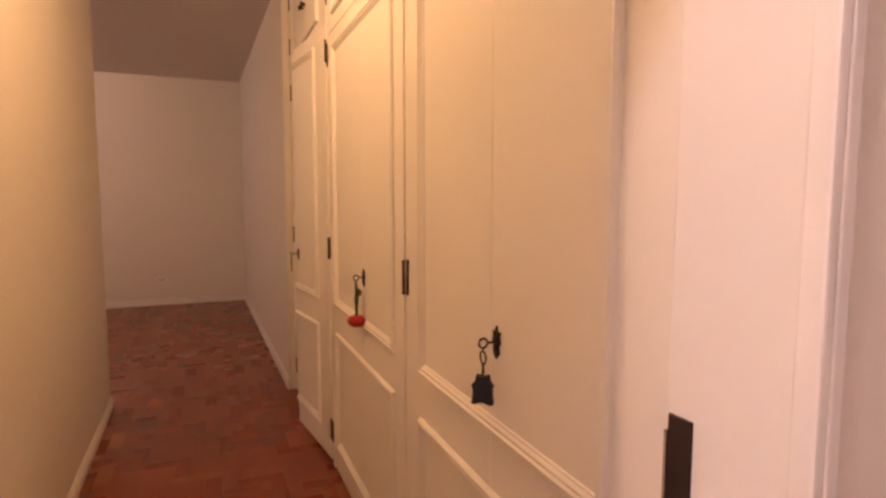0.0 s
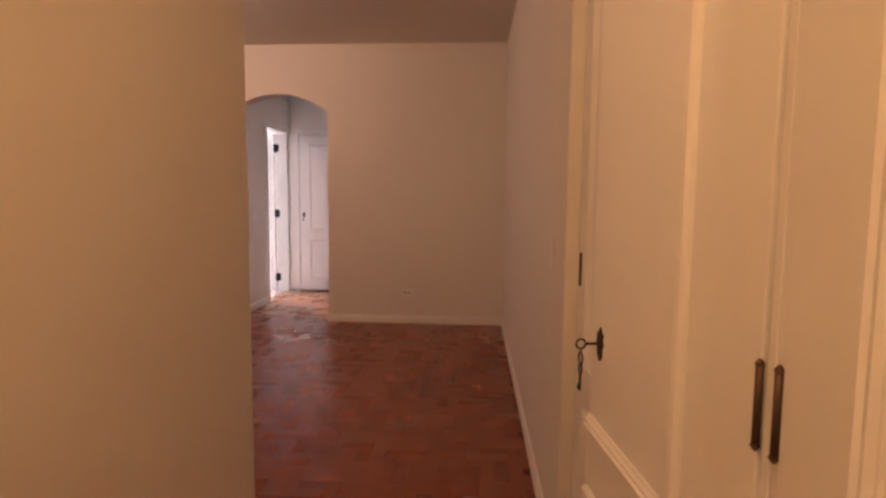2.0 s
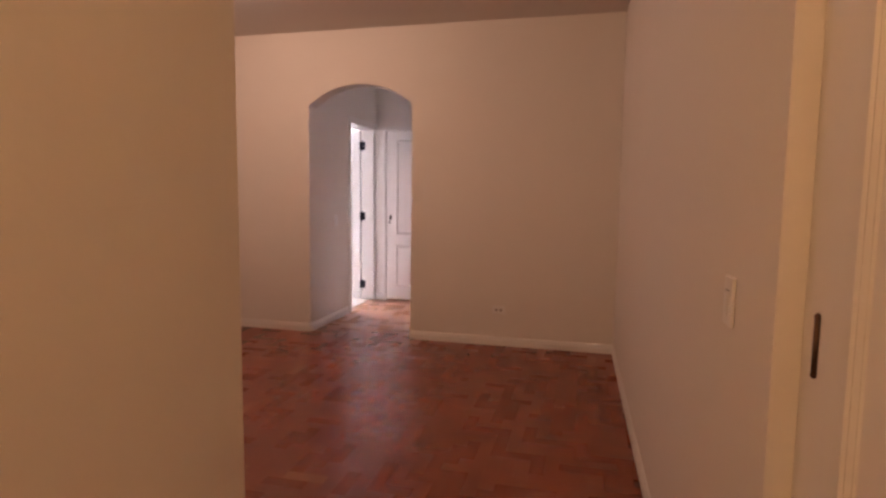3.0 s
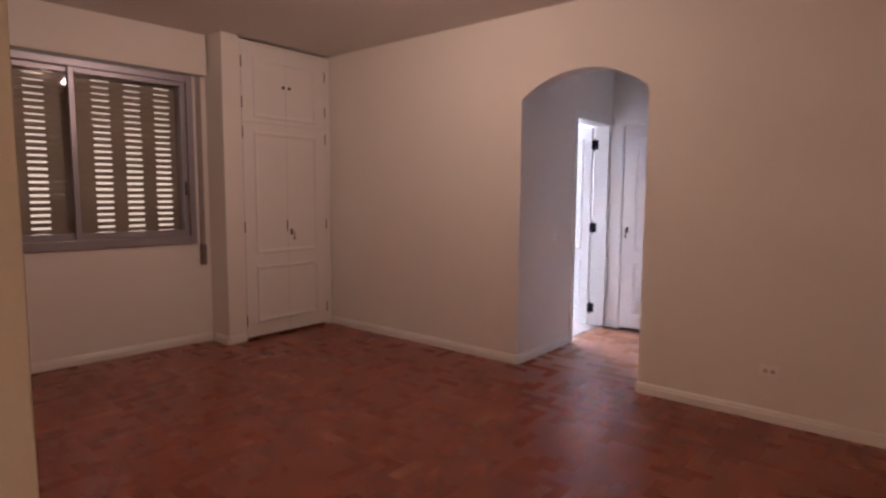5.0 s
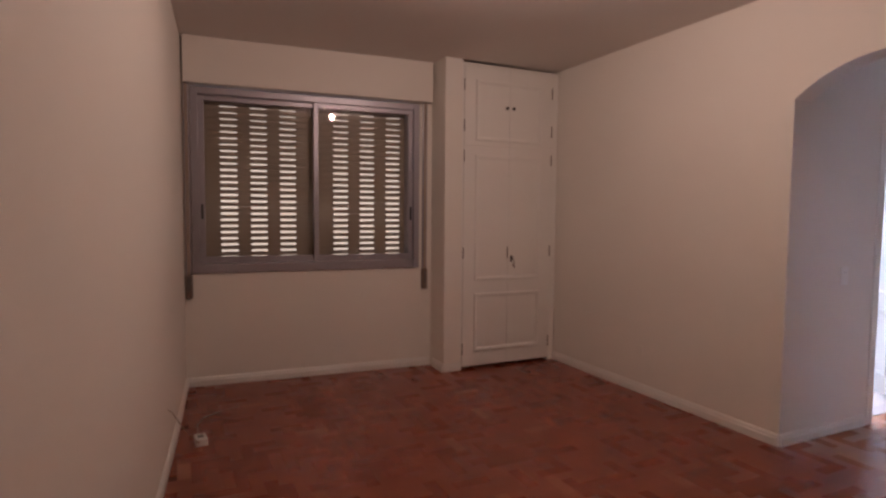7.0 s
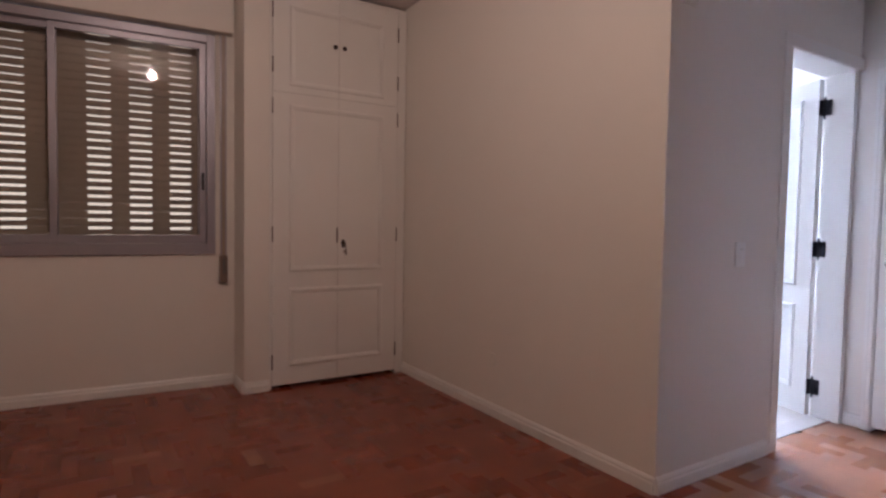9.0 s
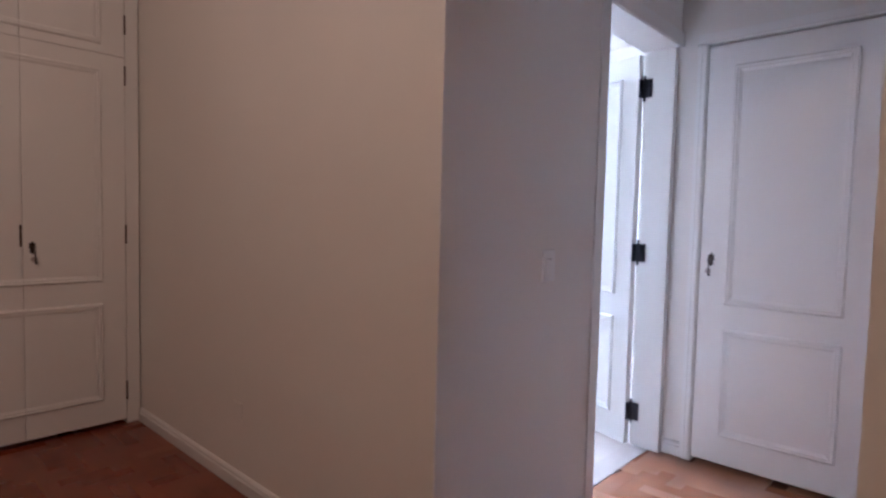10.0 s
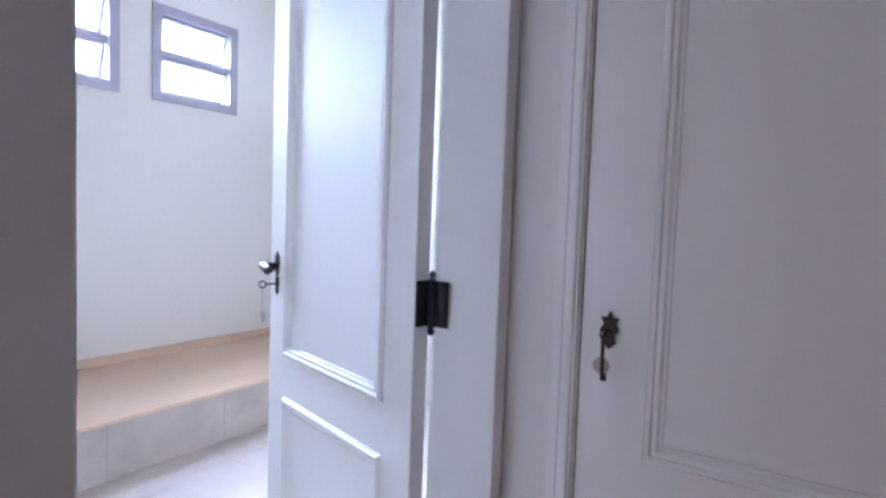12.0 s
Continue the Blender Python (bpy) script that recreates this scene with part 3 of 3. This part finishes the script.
def passage_door():
    """The closed door at the passage's end, in its frame."""
    t = thing("door_closed", pose(-1.978, 9.826, 0), "closed white enamelled two-panel door with dark fittings", "door", kind="structure")
    d = panel_door("leaf", t, 0.728, 2.10, 0.035, 0.0, 0.0)
    escutcheon(d, 0.053, 0.0, 1.046)
    for z in (0.19, 1.055, 1.925):
        bm = tube([(0.731, -0.006, z - 0.05), (0.731, -0.006, z + 0.05)], 0.008, 10)
        lathe([(0.003, -0.012), (0.008, 0.0), (0.003, 0.012)], Matrix.Translation((0.731, -0.006, z + 0.055)), 10, bm)
        lathe([(0.003, -0.012), (0.008, 0.0), (0.003, 0.012)], Matrix.Translation((0.731, -0.006, z - 0.055)), 10, bm)
        part("hinge", bm, HINGE, d, "dark bronze hinge", True)
    part("frame", box(-0.007, -0.003, 0.0, 0.10, 0, 2.105), TRIM, t)
    part("frame", box(0.734, 0.738, 0.012, 0.10, 0, 2.105), TRIM, t)
    part("stop", box(-0.003, 0.734, 0.036, 0.05, 0.03, 2.108), TRIM, t)
    for name, x0, x1, z0, z1 in (("architrave", -0.055, -0.006, 0, 2.107), ("architrave", 0.738, 0.83, 0, 2.107), ("architrave_head", -0.055, 0.83, 2.1075, 2.165)):
        bm = box(x0, x1, -0.010, 0.005, z0, z1, 0.002)
        if name == "architrave":
            inner = x1 if x0 < 0 else x0
            s = -1 if x0 < 0 else 1
            tube([(inner + s * 0.010, -0.011, z0), (inner + s * 0.010, -0.011, z1)], 0.005, 8, bm)
            tube([(inner + s * 0.030, -0.009, z0), (inner + s * 0.030, -0.009, z1)], 0.0035, 8, bm)
        else:
            tube([(x0, -0.011, z0 + 0.010), (x1, -0.011, z0 + 0.010)], 0.005, 8, bm)
        part(name, bm, TRIM, t)
    return t


def bathroom_door():
    """The open bathroom door with its lining and three black hinges."""
    t = thing("door_open", pose(-2.288, 9.782, 0), "open white enamelled bathroom door with black hinges", "door", kind="structure")
    d = part("leaf", box(-0.722, -0.009, -0.038, 0.0, 0.012, 2.10, 0.002), ENAMEL, t)
    d.matrix_basis = pose(0, 0, 0, 0, 0, -16)
    for a, b in ((0.162, 0.702), (0.822, 1.992)):
        part("moulding", moulding(-0.612, -0.112, a, b, -0.038), ENAMEL, d)
    for z in (0.192, 1.057, 1.927):
        bm = tube([(0, 0.0, z - 0.052), (0, 0.0, z + 0.052)], 0.0075, 10)
        for s in (1, -1):
            lathe([(0.003, -0.008), (0.009, 0), (0.003, 0.009)], Matrix.Translation((0, 0, z + s * 0.060)), 10, bm)
        box(0.002, 0.042, -0.0035, -0.0005, z - 0.048, z + 0.048, 0, bm)
        part("hinge", bm, IRON, t, "black iron butt hinge", True)
        part("hinge_leaf", box(-0.0088, -0.0062, -0.036, 0.0, z - 0.048, z + 0.048), IRON, d, "black iron hinge plate")
    bm = plate([(x * 0.9, z * 1.0) for x, z in STAR], -0.038, -0.043, at=(-0.672, 1.086))
    plate([(x * 0.75, z * 0.85) for x, z in STAR], -0.038, -0.042, bm, (-0.672, 1.024))
    part("handle_plate", bm, BRONZE, d, "dark bronze scalloped handle plate")
    pts = [(-0.672, -0.042, 1.080), (-0.672, -0.075, 1.080), (-0.655, -0.092, 1.083), (-0.615, -0.094, 1.071), (-0.585, -0.090, 1.080)]
    part("handle", tube(pts, 0.009, 10, radii=[0.010, 0.010, 0.011, 0.012, 0.006]), BRONZE, d, "curved dark bronze lever handle", True)
    # lining and architraves, in the passage's frame
    part("lining", box(0.006, 0.147, 0.006, 0.0195, 0, 2.13, 0.002), TRIM, t)
    part("lining", box(-0.012, 0.180, -0.774, -0.759, 0, 2.13, 0.002), TRIM, t)
    part("lining_head", box(-0.012, 0.180, -0.759, 0.0058, 2.117, 2.13, 0.002), TRIM, t)
    part("architrave", box(0.1765, 0.184, -0.830, -0.761, 0, 2.122, 0.003), TRIM, t)
    part("architrave", box(0.1475, 0.156, 0.002, 0.046, 0, 2.122, 0.003), TRIM, t)
    bm = box(0.1765, 0.184, -0.836, 0.044, 2.1225, 2.19, 0.003)
    part("architrave_head", bm, TRIM, t)
    part("threshold", box(-0.012, 0.10, -0.764, 0.0, -0.006, 0.0035), STONE, t, "pale stone threshold")
    return t


passage_door()
bathroom_door()


# ---- the shuttered window ----
def shuttered_window():
    t = thing("window_1", WM, "wide grey aluminium sliding window with lowered brown shutter", "window", kind="structure")
    x0, x1, z0, z1 = OX0 + 0.002, OX1 - 0.002, OZ0 + 0.002, OZ1 - 0.03
    for name, a, b, c, d in (("window_frame", x0, x0 + 0.055, z0, z1), ("window_frame", x1 - 0.055, x1, z0, z1), ("window_frame", x0 + 0.055, x1 - 0.055, z1 - 0.055, z1), ("window_sill", x0 + 0.055, x1 - 0.055, z0, z0 + 0.075)):
        bm = box(a, b, -0.018, 0.13, c, d, 0.003)
        if name == "window_frame" and b - a < 0.2:
            box(a + (0.0 if a > 1 else 0.03), b - (0.03 if a > 1 else 0.0), -0.026, -0.0185, c, d, 0.002, bm)
        part(name, bm, ALU, t, "dull grey aluminium")
    # inner guide rails
    part("guide", box(x0 + 0.055, x0 + 0.10, 0.028, 0.13, z0 + 0.075, z1 - 0.055, 0.002), ALU, t)
    part("guide", box(x1 - 0.10, x1 - 0.055, 0.028, 0.13, z0 + 0.075, z1 - 0.055, 0.002), ALU, t)
    mid = 1.045
    zb, zt = z0 + 0.077, z1 - 0.057
    for k, (a, b, y) in enumerate(((x0 + 0.058, mid + 0.022, 0.034), (mid - 0.022, x1 - 0.058, 0.004))):
        s = part("sash", box(a, a + 0.040, y, y + 0.022, zb, zt, 0.002), ALU, t)
        part("stile", box(b - 0.040, b, y, y + 0.022, zb, zt, 0.002), ALU, s)
        part("bottom_rail", box(a + 0.040, b - 0.040, y, y + 0.022, zb, zb + 0.055, 0.002), ALU, s)
        part("top_rail", box(a + 0.040, b - 0.040, y, y + 0.022, zt - 0.040, zt, 0.002), ALU, s)
        g = part("pane", box(a + 0.038, b - 0.038, y + 0.009, y + 0.013, zb + 0.053, zt - 0.038), GLASS, s, "clear glass pane")
        g.visible_shadow = False
        lx = a + 0.020 if k == 0 else b - 0.020
        part("latch", box(lx - 0.009, lx + 0.009, y - 0.010, y, 1.38, 1.50, 0.003), IRON, s, "dark sliding latch")
    # roller shutter: slats with three openings in each half
    sh = thing("roller_shutter", WM, "lowered brown roller shutter with rows of light slots", "shutter")
    sx0, sx1 = x0 + 0.06, x1 - 0.06
    cols = [0.335, 0.577, 0.820, 1.285, 1.528, 1.773]
    pitch, gap, y0, y1 = 0.0525, 0.0165, 0.135, 0.163
    def slat_mesh(slot):
        """A slat with light slots above it; slot: the slots' height."""
        bm = bmesh.new()
        box(sx0, sx1, y0, y1, 0.0, pitch - slot - 0.002, 0.0, bm)
        box(sx0, sx1, y0 - 0.004, y0 - 0.0002, 0.005, pitch - slot - 0.008, 0.0015, bm)
        edge = sx0
        for c in cols + [None]:
            end = sx1 if c is None else c - 0.068
            box(edge, end, y0 + 0.003, y1 - 0.003, pitch - slot - 0.002, pitch - 0.001, 0.0, bm)
            edge = sx1 if c is None else c + 0.068
        return mesh_of(bm, "slat", SHUTTER)

    loose = [slat_mesh(gap * k) for k in (1.0, 0.88, 0.76, 0.64, 0.54)]
    z = 1.015
    while z < 2.40:
        ob = new("slat", loose[max(0, min(4, int((z - 1.35) / 0.2)))])
        ob.parent = sh
        ob.location = (0, 0, z)
        z += pitch
    part("bottom_bar", box(sx0, sx1, y0 - 0.006, y1 + 0.004, 0.985, 1.0145, 0.003), SHUTTER, sh)
    # strap winders
    for x in (0.018, 2.035):
        w = thing("shutter_strap", WM @ Matrix.Translation((x, 0, 0)), "brown woven shutter strap with a wall winder", "strap", "shutter straps")
        part("strap", box(-0.010, 0.010, -0.032, -0.029, 0.90, 2.453), STRAP, w)
        part("guide_channel", box(-0.020, 0.020, -0.028, -0.001, 0.93, 2.452, 0.003), ALU, w, "grey strap channel")
        bm = box(-0.026, 0.026, -0.040, -0.001, 0.735, 0.928, 0.006)
        part("winder", bm, WINDER, w, "brown plastic strap winder")
        part("winder_slot", box(-0.012, 0.012, -0.0425, -0.0402, 0.80, 0.905, 0.001), SLOT, w)
    return t


shuttered_window()


# ---- bathroom ----
def bath_window(y0, y1):
    t = thing("window_2", pose(BX, y0, 0, 0, 0, 90), "small high grey aluminium window with two tilted panes", "window", "bathroom windows", "structure")
    w = y1 - y0
    fr = 0.05
    for name, a, b, c, d in (("window_frame", -0.012, fr, WZ0 - 0.012, WZ1 + 0.012), ("window_frame", w - fr, w + 0.012, WZ0 - 0.012, WZ1 + 0.012), ("window_sill", fr, w - fr, WZ0 - 0.012, WZ0 + fr), ("window_head", fr, w - fr, WZ1 - fr, WZ1 + 0.012)):
        part(name, box(a, b, -0.012, 0.07, c, d, 0.003), ALU, t)
    mid = (WZ0 + WZ1) / 2
    part("middle_rail", box(fr, w - fr, 0.0, 0.05, mid - 0.016, mid + 0.016, 0.002), ALU, t)
    for zt in (mid - 0.018, WZ1 - fr - 0.002):
        h = mid - WZ0 - fr - 0.020
        s = part("sash", box(0, 0.022, -0.009, 0.009, -h, 0, 0.001), ALU, t)
        s.matrix_basis = pose(fr + 0.003, 0.03, zt, 16, 0, 0)
        ww = w - 2 * fr - 0.006
        part("sash_side", box(ww - 0.022, ww, -0.009, 0.009, -h, 0, 0.001), ALU, s)
        part("sash_rail", box(0.022, ww - 0.022, -0.009, 0.009, -h, -h + 0.022, 0.001), ALU, s)
        part("sash_rail", box(0.022, ww - 0.022, -0.009, 0.009, -0.022, 0, 0.001), ALU, s)
        g = part("pane", box(0.020, ww - 0.020, -0.002, 0.002, -h + 0.020, -0.020), FROST, s)
        g.visible_shadow = False
    return t


for a, b in WINS:
    bath_window(a, b)

dais = thing("stone_platform", pose(0, 0, 0), "raised tan stone platform with grey porcelain front", "platform")
part("core", box(-5.148, -4.226, 8.262, 11.848, 0.002, 0.263), GROUT, dais)
for k in range(6):
    y0 = 8.262 + 0.6 * k
    part("front_tile", box(-4.225, -4.212, y0 + 0.0005, min(y0 + 0.5995, 11.847), 0.002, 0.263, 0.0006), STONE, dais, "grey-beige porcelain tile")
part("deck", box(-5.148, -4.197, 8.262, 11.848, 0.264, 0.284, 0.003), DECK, dais, "tan stone slab")
part("upstand", box(-5.149, -5.134, 8.262, 11.848, 0.2845, 0.338, 0.002), DECK, dais)
part("upstand", box(-5.1335, -4.2, 11.834, 11.849, 0.2845, 0.338, 0.002), DECK, dais)
tap = thing("shower_tap", pose(-4.93, BFAR, 0.60), "pale round shower tap knob on the wall", "tap")
part("flange", lathe([(0.03, 0.001), (0.03, 0.006), (0.012, 0.012), (0.012, 0.04)], pose(0, 0, 0, 90, 0, 0)), CHROME, tap, "", True)
part("knob", lathe([(0.014, 0.04), (0.030, 0.045), (0.033, 0.06), (0.026, 0.075), (0.006, 0.078)], pose(0, 0, 0, 90, 0, 0)), TAG, tap, "", True)
rail = thing("towel_bar", pose(-2.36, 10.15, 1.16, 0, 0, 90), "thin chrome towel bar on the bathroom wall", "towel bar")
for x in (0, 0.5):
    part("bracket", tube([(x, 0.0, 0), (x, 0.06, 0)], 0.008, 8), CHROME, rail, "", True)
part("bar", tube([(-0.02, 0.06, 0), (0.52, 0.06, 0)], 0.007, 10), CHROME, rail, "", True)


# ---- switches, outlets, cable ----
def wall_plate(name, m, w, h, label, kind, mat=PLATE):
    t = thing(name, m, label, "switch" if "switch" in name else "outlet")
    part("cover", box(-w / 2, w / 2, -0.009, -0.0005, -h / 2, h / 2, 0.003), mat, t)
    if kind == "rocker":
        part("rocker", box(-0.014, 0.014, -0.0125, -0.0095, -0.032, 0.022, 0.002), PLATE, t)
        part("rocker_gap", box(-0.013, 0.013, -0.0105, -0.0092, 0.0235, 0.0255), SLOT, t, "dark slit above the rocker")
    else:
        for x in kind:
            part("socket", lathe([(0.013, 0.0092), (0.013, 0.0105), (0.003, 0.0108)], Matrix.Translation((x, 0, 0)) @ pose(0, 0, 0, 90, 0, 0), 16), TAG, t, "recessed socket face")
    return t


wall_plate("light_switch", pose(GX, 8.615, 1.055, 0, 0, 90), 0.078, 0.118, "white plastic rocker switch plate on the passage wall", "rocker")
wall_plate("light_switch", pose(0.757, 4.46, 1.106, 0, 0, -90), 0.07, 0.11, "cream switch plate beside the wardrobes", "rocker")
wall_plate("power_outlet", pose(-0.283, ARCH_Y, 0.322), 0.115, 0.072, "white plastic double outlet low on the wall", (-0.02, 0.02))
wall_plate("blank_cover", pose(-3.305, ARCH_Y, 0.350), 0.075, 0.075, "painted-over blank cover low on the wall", (), WALL)
tele = thing("junction_box", pose(-3.63, 4.755, 0.0005, 0, 0, 4), "small white junction box lying on the parquet", "junction box")
part("case", box(-0.055, 0.055, -0.035, 0.035, 0, 0.045, 0.006), PLATE, tele)
part("socket", box(-0.02, 0.02, -0.018, 0.018, 0.0452, 0.047, 0.001), SLOT, tele, "recessed socket")
wire = [(-3.575, 4.745, 0.025), (-3.545, 4.705, 0.075), (-3.47, 4.645, 0.19), (-3.415, 4.597, 0.292), (-3.40, 4.578, 0.31)]
tagged(part("cable", tube(wire, 0.003, 6), STRAP, None, "thin dark cable from junction box up the wall", True), "", "cable")
wire = [(-3.688, 4.765, 0.012), (-3.80, 4.745, 0.0045), (-3.95, 4.745, 0.0045), (-4.09, 4.79, 0.0045), (-4.17, 4.90, 0.0045), (-4.235, 5.035, 0.0045)]
tagged(part("cable", tube(wire, 0.003, 6), CABLE, None, "thin white cable lying on the parquet", True), "", "cable")


# ---- keys ----
M1 = W1 @ Matrix.Translation((0.530 + 0.030, 0, 1.048))
padded_fob(key_set("key", M1, "dark key with ring and navy padded fob in wardrobe lock", drop=1, group="wardrobe keys", y=-0.033), -0.100, NAVY, -0.033)
M2 = W2 @ Matrix.Translation((0.590 + 0.034, 0, 1.043))
flower_fob(key_set("key", M2, "dark key with green cord and red fob in wardrobe lock", drop=1, group="wardrobe keys", y=-0.032), -0.032)
M3 = W3 @ pose(1.174, 0, 0, 0, 0, 7.5) @ Matrix.Translation((1.174 / 2 + 0.061 - 1.174, 0, 1.03))
loose_key(key_set("key", M3, "dark key with a second key hanging in wardrobe lock", drop=1, group="wardrobe keys"))
M4 = pose(-4.462, 7.005, 0, 0, 0, 90) @ Matrix.Translation((0.952 / 2 + 0.040, 0, 1.02))
tag_fob(key_set("key", M4, "dark key with a small tag in cupboard lock"))
M5 = pose(-1.978 + 0.053, 9.826, 1.046)
tag_fob(key_set("key", M5, "dark key with a round pale tag in door lock"))
M6 = pose(-2.288, 9.782, 0) @ pose(0, 0, 0, 0, 0, -16) @ Matrix.Translation((-0.672, -0.042, 1.025))
tag_fob(key_set("key", M6, "dark key with round pale tag in bathroom door"), 0.094, 0.0165, False)


# ---- parquet ----
W, L = 0.07, 0.21


def block_data(w, l, g=0.0001):
    """A block with eased top edges, long side along x, top at z = 0."""
    a, b, c = l / 2 - g, w / 2 - g, 0.0002
    vs = [(-a, -b, -0.008), (a, -b, -0.008), (a, b, -0.008), (-a, b, -0.008),
          (-a, -b, -c), (a, -b, -c), (a, b, -c), (-a, b, -c),
          (-a + c, -b + c, 0), (a - c, -b + c, 0), (a - c, b - c, 0), (-a + c, b - c, 0)]
    fs = [(8, 9, 10, 11)]
    for k in range(4):
        j = (k + 1) % 4
        fs += [(k, j, 4 + j, 4 + k), (4 + k, 4 + j, 8 + j, 8 + k)]
    return vs, fs


def grain_uv(me, coords):
    uv = me.uv_layers.new(name="grain")
    for loop in me.loops:
        uv.data[loop.index].uv = coords[loop.vertex_index]


bv, bf = block_data(W, L)
block_me = bpy.data.meshes.new("parquet_block")
block_me.from_pydata(bv, [], bf)
block_me.materials.append(BLOCK_ONE)
grain_uv(block_me, [(v[0], v[1]) for v in bv])
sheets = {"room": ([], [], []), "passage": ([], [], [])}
rng = random.Random(7)
singles = 0
for i in range(-80, 30):
    for j in range(-32, 144):
        s = (i - j) % 6
        if s == 0:
            cx, cy, turn = (i + 1.5) * W, (j + 0.5) * W, 0
        elif s == 5:
            cx, cy, turn = (i + 0.5) * W, (j + 1.5) * W, 1
        else:
            continue
        wall_y = 4.32 - (cx + 0.36) * 0.093
        room = -4.98 < cx < 0.80 and wall_y - 0.05 < cy < 8.10
        corridor = -0.42 < cx < 0.90 and 0.3 < cy <= 4.4
        hall = -1.35 < cx < 1.45 and -1.95 < cy <= 0.4
        passage = -2.24 < cx < 0.4 and 8.0 < cy < 9.90
        if not (room or corridor or hall or passage):
            continue
        dz = rng.uniform(-0.00002, 0.00002)
        if singles < 300 and -0.35 < cx < 0.72 and 2.35 < cy < 6.6:
            ob = new("parquet_block", block_me)
            ob.parent = floor
            ob.matrix_basis = pose(cx, cy, dz, 0, 0, 90 * turn)
            singles += 1
        else:
            # past the arch, blocks take the tones with daylight painted in
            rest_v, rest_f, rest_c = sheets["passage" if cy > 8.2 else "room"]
            base = len(rest_v)
            for x, y, z in bv:
                rest_c.append((x, y))
                px, py = (-y, x) if turn else (x, y)
                rest_v.append((cx + px, cy + py, z + dz))
            rest_f += [tuple(base + k for k in f) for f in bf]
for key, mat, label in (("room", BLOCK_MANY, "reddish-brown varnished herringbone parquet blocks"), ("passage", BLOCK_DAYLIT, "passage herringbone parquet blocks with daylight put into their paler tan")):
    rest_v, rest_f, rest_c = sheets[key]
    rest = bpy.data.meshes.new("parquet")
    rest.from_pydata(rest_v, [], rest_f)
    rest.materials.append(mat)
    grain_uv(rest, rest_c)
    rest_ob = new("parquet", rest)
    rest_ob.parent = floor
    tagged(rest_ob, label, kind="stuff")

# bathroom floor tiles
tile_me = mesh_of(box(-0.2992, 0.2992, -0.2992, 0.2992, -0.0075, 0.001, 0.001), "floor_tile", PALE)
for i in range(5):
    for j in range(7):
        cx, cy = -2.49 - 0.6 * i, 8.45 + 0.6 * j
        if cy < 12.0 and cx > -5.3:
            ob = new("floor_tile", tile_me)
            ob.parent = bath_floor
            ob.matrix_basis = pose(cx, cy, 0, 0, 0, 90 * ((i + j) % 4))
